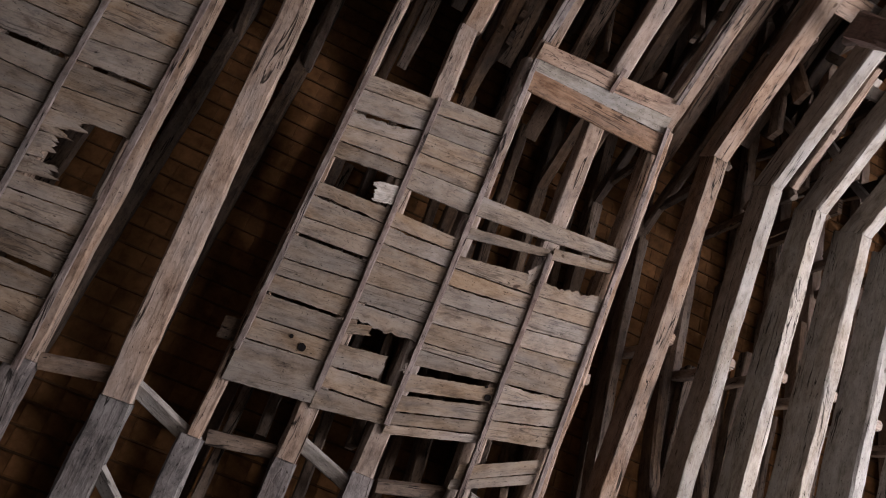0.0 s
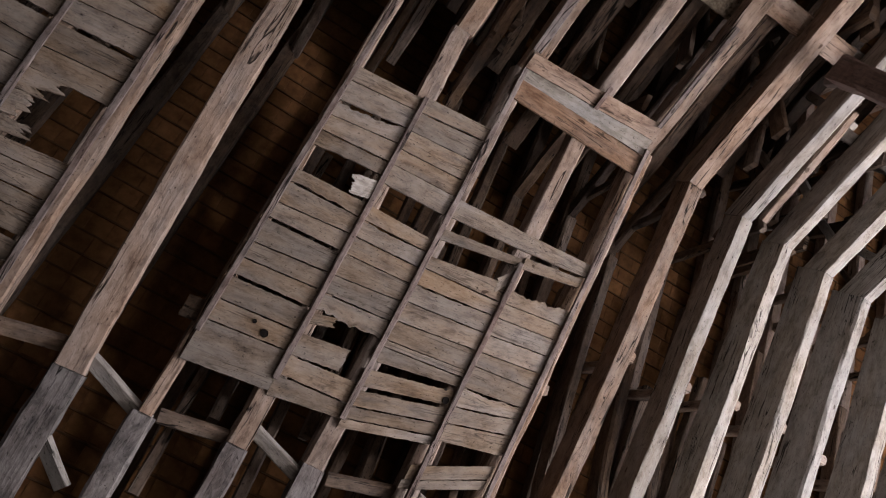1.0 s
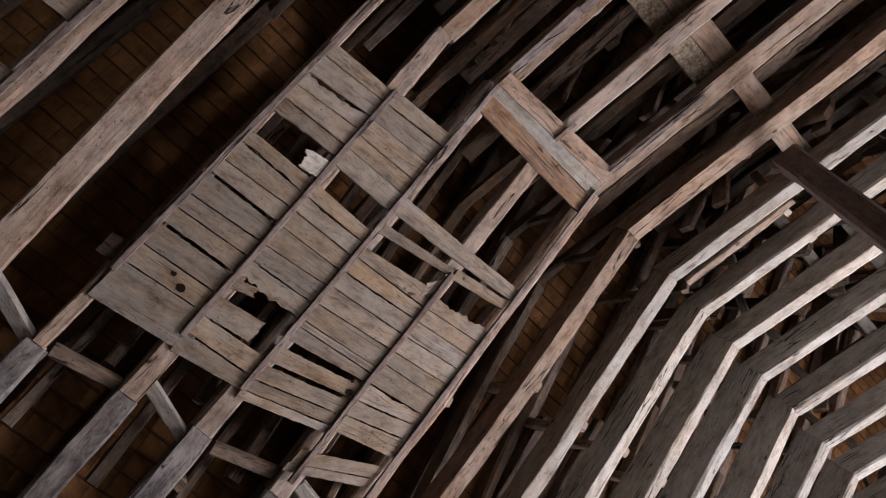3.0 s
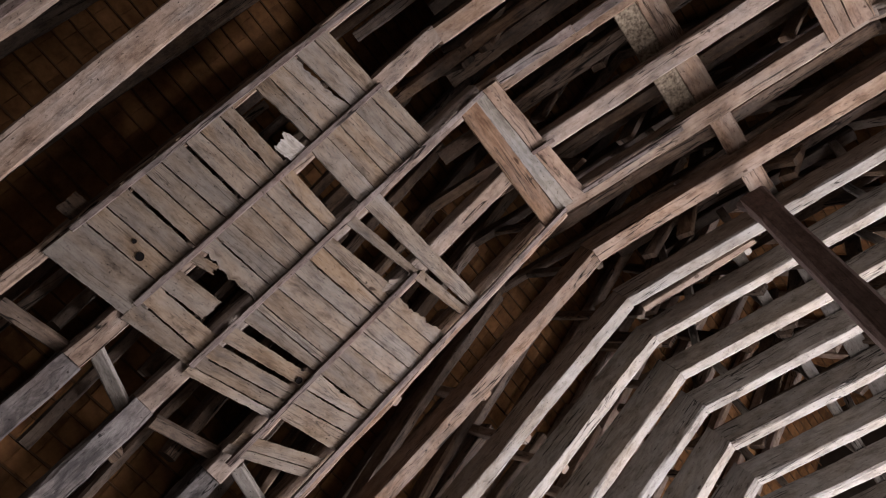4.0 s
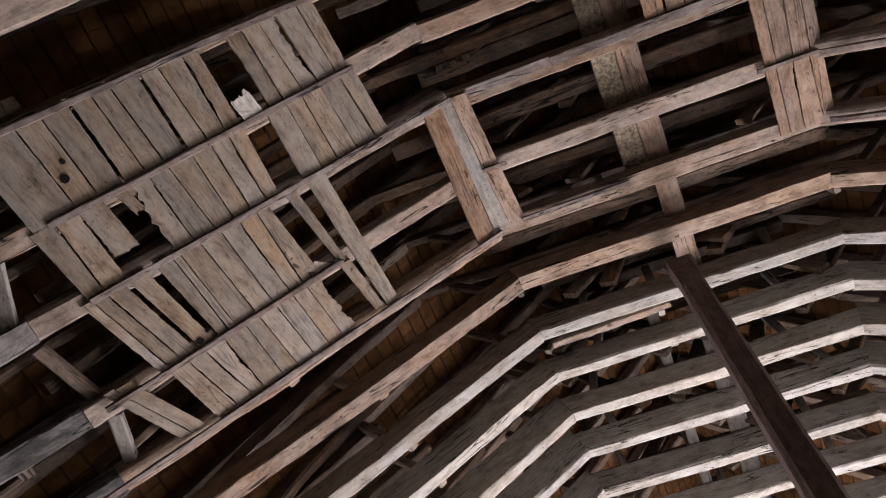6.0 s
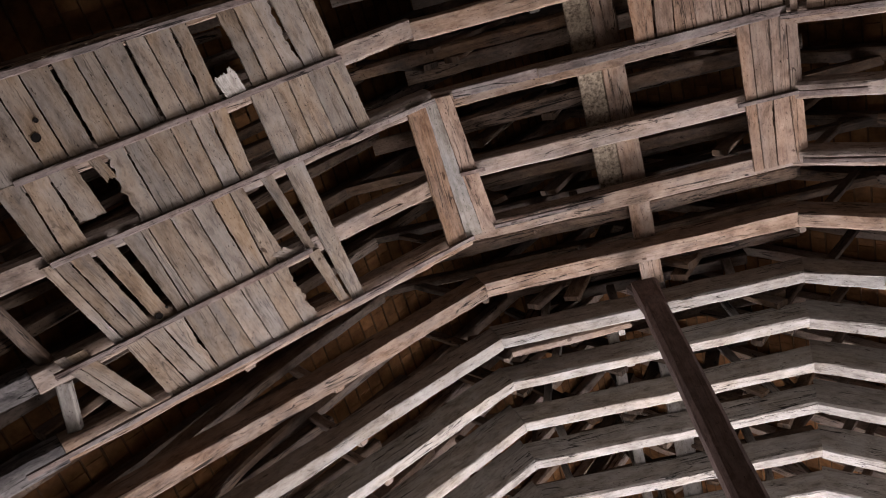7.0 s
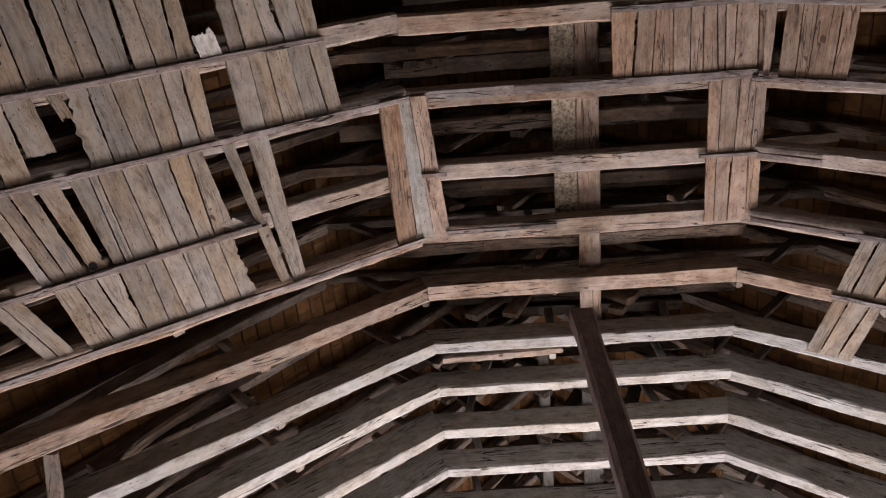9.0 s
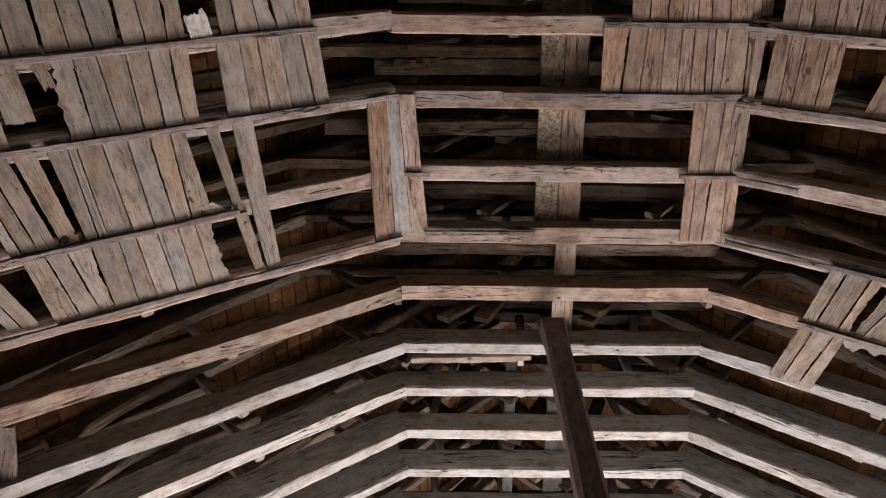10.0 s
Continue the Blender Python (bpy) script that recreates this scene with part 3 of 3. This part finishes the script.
lining_a = panel("board_lining", on_left, 0, 1,
      seams([0.940, 1.107, 1.329, 1.495, 1.660, 1.826], [0.867, 1.014, 1.213, 1.383, 1.590, 1.737],
            {2: (0, 1, 0, 0, -0.075, 0), 3: (0, 1, 0, 0, 0, -0.006), 4: (0, 1, 0, 0, 0, -0.03)})
      + [(1.85, 2.0, 1.76, 1.95, -0.02, 0.06, 0, 0.03)]
      + seams([2.069, 2.216, 2.426, 2.572], [2.026, 2.180, 2.348, 2.522], {0: (0, 1, 0, 0, 0, -0.028)})
      + seams([2.594, 2.825, 2.976, 3.134], [2.544, 2.740, 2.905, 3.078], {2: (0, 1, 0, 0, 0, -0.008)})
      + seams([3.152, 3.360, 3.550, 3.913], [3.094, 3.299, 3.480, 3.832]),
      "weathered grey-brown boards with a torn gap", 100)
panel("board_lining", on_left, 1, 2,
      seams([0.835, 1.010, 1.216, 1.425, 1.592, 1.792], [0.749, 0.902, 1.140, 1.365, 1.539, 1.762], {0: (0, 1, 0, 0, 0, -0.012)})
      + [(1.80, 2.03, 1.78, 2.01, 0, 0.09, 0, 0.09)]
      + seams([2.027, 2.179, 2.350, 2.527, 2.742, 2.912, 3.10], [2.009, 2.141, 2.303, 2.472, 2.651, 2.849, 3.045],
              {1: (0, 1, 0, 0, -0.016, 0), 5: (0, 1, 0, 0, 0, 0.05)})
      + seams([3.105, 3.21], [3.04, 3.14], {0: (0, 0.38, 0, 0.08)})
      + seams([3.293, 3.496], [3.226, 3.440], {0: (0, 0.70, 0, 0.03)})
      + seams([3.496, 3.674, 3.865], [3.440, 3.631, 3.765]),
      "weathered grey-brown boards with a large broken hole", 130)
lining_c = panel("board_lining", on_left, 2, 3,
      [(1.868, 1.984, 1.72, 1.81)] + [(2.0, 2.17, 1.82, 1.99, 0.83, 1, 0.05, 0)]
      + seams([2.150, 2.285, 2.455, 2.632, 2.823, 3.009, 3.076, 3.222], [2.003, 2.203, 2.345, 2.524, 2.701, 2.907, 2.977, 3.071],
              {0: (0, 1, 0, 0, 0.008, 0), 2: (0, 1, 0, 0, -0.01, 0)})
      + [(3.293, 3.462, 3.105, 3.250, 0, 0.985, 0, 0.02, 0.008, 0)]
      + seams([3.484, 3.642, 3.752, 3.839], [3.272, 3.416, 3.533, 3.618], {0: (0, 1, 0, 0, -0.01, 0)}),
      "weathered pale boards with a gap at their top", 160)
panel("board_lining", on_left, 3, 4,
      [(1.690, 1.822, 1.583, 1.69, 0.03, 0.94, 0.03, 0.02)]
      + seams([2.03, 2.200, 2.347, 2.526, 2.698, 2.838, 3.055, 3.24, 3.401, 3.564], [1.88, 2.094, 2.253, 2.423, 2.600, 2.762, 2.955, 3.07, 3.225, 3.424],
              {0: (0, 1, 0, 0, 0.075, 0), 6: (0, 1, 0, 0, -0.02, 0), 7: (0, 1, 0, 0, -0.014, 0)})
      + seams([3.835, 3.967, 4.060], [3.527, 3.661, 3.755], {0: (-0.12, 0.93), 1: (-0.14, 0.93)}),
      "weathered pale boards with slipped lower planks", 190)
panel("board_lining", on_left, 2.0, 4.0, [(1.54, 1.742, 1.405, 1.56)], "single grey board across two bays", 215)
panel("board_lining", on_left, 1.97, 4.03, [(0.105, 0.34, 0.075, 0.32)], "brown board beside the knee of the vault", 220, BROWN_PLANK)
panel("board_lining", on_knee, 1.97, 4.0, [(-0.575, -0.46, -0.54, -0.362)], "narrow grey board over the knee of the vault", 222, TIMBER)
panel("board_lining", on_collar, 1.93, 3.95, [(-0.465, -0.295, -0.37, -0.18)], "brown board beside the knee of the vault", 224, BROWN_PLANK)
panel("board_lining", on_left, -4, -3, seams(
    [0.0, 0.21, 0.40, 0.63, 0.82, 1.03, 1.26, 1.48, 1.751, 2.045], [0.0, 0.2, 0.39, 0.61, 0.81, 1.01, 1.23, 1.46, 1.733, 2.005], {8: (0, 1, 0, 0, 0, -0.02)})
    + seams([2.075, 2.271, 2.50, 2.703, 2.90, 3.08, 3.27, 3.45, 3.66, 3.84, 4.05, 4.24, 4.42], [2.04, 2.274, 2.46, 2.70, 2.88, 3.06, 3.25, 3.44, 3.63, 3.82, 4.02, 4.22, 4.40]),
    "dark weathered boards of the side lining", 240)
panel("board_lining", on_left, -3, -2, seams(
    [0.0, 0.19, 0.41, 0.60, 0.79, 0.98, 1.17, 1.363, 1.581, 1.800, 2.015], [0.0, 0.18, 0.38, 0.57, 0.74, 0.93, 1.11, 1.301, 1.550, 1.706, 1.955], {9: (0, 1, 0, 0, 0, -0.012)})
    + seams([2.04, 2.273, 2.478], [1.985, 2.206, 2.442])
    + [(2.478, 2.68, 2.44, 2.65, 0, 0.50, 0, 0.22), (2.68, 2.90, 2.65, 2.87, 0, 0.36, 0, 0.22), (2.90, 3.055, 2.87, 2.99, 0, 0.62, 0, 0.3, 0.03, 0)]
    + seams([3.055, 3.187, 3.357, 3.496, 3.655], [2.99, 3.142, 3.329, 3.472, 3.655])
    + seams([3.675, 3.90, 4.036, 4.26, 4.42], [3.69, 3.851, 4.052, 4.217, 4.38]),
    "dark weathered boards with a ragged hole", 270)
# shade behind the beam is put into this stub's dark wood
stub = board(on_left, 3.42, 3.62, 3.40, 3.60, -0.28, 0.0, -0.1, 0.03, 226, 0.02, 0)
tagged(new("board_stub", mesh_of("board_stub", *stub[:2], RAFTER, stub[2])), "short board stub beside the lining, coloured dark for its shade", "timber")
flap = board(on_left, 1.84, 2.04, 1.80, 2.0, 0.62, 0.98, 0.03, 0.016, 231, 0.14, 0)
tagged(new("torn_flap", mesh_of("torn_flap", *flap[:2], FRESH, flap[2])), "pale torn end of a broken board", "torn board")


def knot(u, k, r, seed, lining):
    """A fallen-out knot: its dark hole is painted as a near-black disc proud of the plank."""
    rng = random.Random(seed)
    c, ex, ey = left_raw(u, k, 0.0415), left_raw(u + 1, k, 0) - left_raw(u, k, 0), Vector((0, 1, 0))
    nrm = Vector((math.sin(AL), 0, -math.cos(AL)))
    verts, faces = [c - nrm * 0.001], []
    for h, f in ((-0.001, 0.8), (0.0, 1.0), (-0.02, 1.02)):
        for i in range(12):
            a = i * math.pi / 6
            w = r * f * (1 + 0.05 * math.sin(2 * a + seed))
            verts.append(c + (ex * math.cos(a) + ey * math.sin(a)) * w + nrm * h)
    for i in range(12):
        j = (i + 1) % 12
        faces += [(0, 1 + i, 1 + j), (1 + i, 13 + i, 13 + j, 1 + j), (13 + i, 25 + i, 25 + j, 13 + j)]
    part("knot", (verts, faces, [[(0, 0)] * len(f) for f in faces]), HOLE_BLACK, lining, "near-black disc painted in for a knothole")


for j, (u, k, r, lining) in enumerate(((3.441, 0.519, 0.034, lining_a), (3.39, 0.352, 0.018, lining_a), (3.224, 2.925, 0.03, lining_c), (3.139, 2.865, 0.013, lining_c))):
    knot(u, k, r, j, lining)
# crown and right side
panel("board_lining", on_collar, 1, 2, seams([1.535, 1.785], [1.552, 1.742])
      + seams([1.798, 1.972, 2.135, 2.302, 2.421, 2.550, 2.626, 2.733, 2.940], [1.756, 1.932, 2.150, 2.311, 2.436, 2.590, 2.654, 2.738, 2.972], {4: (0, 1, 0, 0, 0, -0.008)})
      + seams([2.946, 3.034, 3.12], [2.978, 3.056, 3.12]), "brown boards under the crown of the vault", 300, BROWN_PLANK)
panel("board_lining", on_collar, 0, 1, seams([1.777, 1.964, 2.127, 2.265, 2.418, 2.524, 2.685, 2.915, 2.995, 3.13], [1.806, 1.977, 2.152, 2.293, 2.441, 2.574, 2.752, 2.970, 3.049, 3.15]),
      "brown boards under the crown of the vault", 315, BROWN_PLANK)
panel("board_lining", on_collar, 2, 3, seams([2.501, 2.628, 2.810, 2.970, 3.079], [2.507, 2.625, 2.786, 2.956, 3.079]), "brown boards beside the knee", 330, BROWN_PLANK)
panel("board_lining", on_collar, 3, 4.05, seams([2.499, 2.613, 2.780, 2.936, 3.069], [2.514, 2.621, 2.757, 2.957, 3.074], {1: (0, 1, 0, 0, 0, -0.012)}), "brown boards beside the knee", 340, BROWN_PLANK)
panel("board_lining", on_right, 1, 2, [(0.09, 0.2, 0.10, 0.17)] + seams([0.280, 0.427, 0.554, 0.763, 0.898], [0.240, 0.402, 0.510, 0.724, 0.851])
      + seams([1.335, 1.52, 1.70], [1.12, 1.33, 1.53]), "brown boards with an open gap", 350, BROWN_PLANK)
panel("board_lining", on_right, 0, 1, seams([0.324, 0.456, 0.572, 0.774, 0.971, 1.17, 1.36, 1.56], [0.308, 0.457, 0.579, 0.772, 0.950, 1.15, 1.35, 1.55]), "brown boards of the sloping side", 360, BROWN_PLANK)
panel("board_lining", on_right, 4, 5, seams([1.16, 1.300], [0.968, 1.097]) + seams([1.312, 1.523], [1.108, 1.304])
      + seams([1.528, 1.640], [1.311, 1.415], {0: (0, 1, 0, 0, 0, -0.03)}) + seams([1.715, 1.87, 2.07, 2.27], [1.44, 1.53, 1.73, 1.93], {0: (0, 1, 0, 0, 0.02, 0)}), "pale boards of the sloping side", 380)
panel("board_lining", on_right, 5, 6, seams([0.984, 1.123], [0.76, 0.893]) + seams([1.126, 1.32], [0.9, 1.06], {0: (0, 1, 0, 0, 0, -0.012)}) + seams([1.322, 1.430], [1.07, 1.21])
      + [(1.44, 1.85, 1.3, 1.7, 0, 0.24, 0, 0.22)], "pale short boards of the sloping side", 390)
for j, (k, a, b) in enumerate(((-3, 0.0, 4.5), (-2, -0.0, 4.4), (0, 0.0, 3.66), (1, 0.86, 3.72), (2, 0.0, 3.76), (3, 1.78, 4.1), (4, 0.0, 4.6))):
    batten(on_left, k, a, b, 420 + j)
for j, (k, a, b, w) in enumerate(((1.93, -0.28, 0.58, 0.095), (1.94, 0.585, 2.97, 0.085), (0.98, 1.54, 2.98, 0.06), (3, -0.42, -0.16, 0.05), (3, 2.43, 3.05, 0.045), (3.93, -0.22, 0.95, 0.05))):
    batten(on_collar, k, a, b, 440 + j, w, 0.03, 0.004 if w > 0.08 and j == 0 else 0.03)
for j, (k, a, b) in enumerate(((1, 0.0, 1.7), (2, 0.02, 1.8), (3, 0.12, 0.72), (4, 0.1, 2.3), (5, 0.95, 2.3))):
    batten(on_right, k, a, b, 450 + j)

# ---- roof covering ----
def roof_side(sgn, name):
    wide_t, gauge = 0.21, 0.2
    slope = HALF / math.cos(PITCH) + 0.3
    shapes_b, tiles = [], []
    down = Vector((sgn * math.cos(PITCH), 0, -math.sin(PITCH)))
    up = Vector((sgn * math.sin(PITCH), 0, math.cos(PITCH)))
    ridge = Vector((XM, 0, RIDGE + 0.03))
    rng = random.Random(3 if sgn > 0 else 4)
    rows = int(slope / gauge)
    for r in range(rows + 1):
        a = ridge + down * (r * gauge)
        c = a + up * 0.034
        bw, bh = 0.018, 0.012
        p, q = Vector((c.x, Y_BACK, c.z)), Vector((c.x, Y_FRONT, c.z))
        shapes_b.append(beam(p, q, bw, bh, up, 700 + r, 0.004, 1.5, 0.004))
    e0, e1 = ridge + up * 0.1, ridge + down * (slope + 0.2) + up * 0.1
    cover = [Vector((e.x, y, e.z)) + up * h for h in (0, 0.03) for e in (e0, e1) for y in (Y_BACK - 0.5, Y_FRONT + 0.5)]
    sheet = [(0, 2, 3, 1), (4, 5, 7, 6), (0, 1, 5, 4), (2, 6, 7, 3), (0, 4, 6, 2), (1, 3, 7, 5)]
    roof = tagged(new("roof_" + name, mesh_of("roof_" + name, cover, sheet, TILE)), "steep roof covered with brown clay tiles", "roof", "", "structure")
    cube = [(0, 2, 6, 4), (1, 5, 7, 3), (0, 4, 5, 1), (2, 3, 7, 6), (0, 1, 3, 2), (4, 6, 7, 5)]
    w, b = wide_t - 0.006, down * (gauge + 0.05) + up * 0.012
    tile = [Vector((e.x, yy, e.z)) + up * h for e in (Vector(), b) for yy in (0, w) for h in (0, 0.016)]
    single = mesh_of("roof_tile", tile, cube, TILE)
    verts, faces = [], []
    for r in range(rows):
        y = Y_BACK + rng.uniform(0, wide_t)
        while y < Y_FRONT - wide_t:
            at = ridge + down * (r * gauge - 0.02 + rng.uniform(-0.01, 0.01)) + up * (0.045 + rng.uniform(0, 0.006)) + Vector((0, y, 0))
            if sgn < 0 and 43 <= r <= 52 and -2.2 < y < 2.2:
                o = new("roof_tile", single)
                o.parent = roof
                o.location = at
            else:
                n = len(verts)
                verts += [at + v for v in tile]
                faces += [tuple(n + i for i in q) for q in cube]
            y += wide_t
    rest = tagged(new("roof_tiles", mesh_of("roof_tiles", verts, faces, TILE)), "brown clay tiles seen from below", "", "", "stuff")
    rest.parent = roof
    v, f, u = joined(shapes_b)
    tagged(new("tile_battens", mesh_of("tile_battens", v, f, LATH, u)), "dark battens carrying the roof tiles", "battens", "", "stuff")


structure("ridge_cap", box(XM - 0.35, XM + 0.35, Y_BACK - 0.5, Y_FRONT + 0.5, RIDGE + 0.02, RIDGE + 0.12), TILE, "row of clay ridge tiles closing the roof", "roof ridge")
roof_side(-1, "west")
roof_side(1, "east")
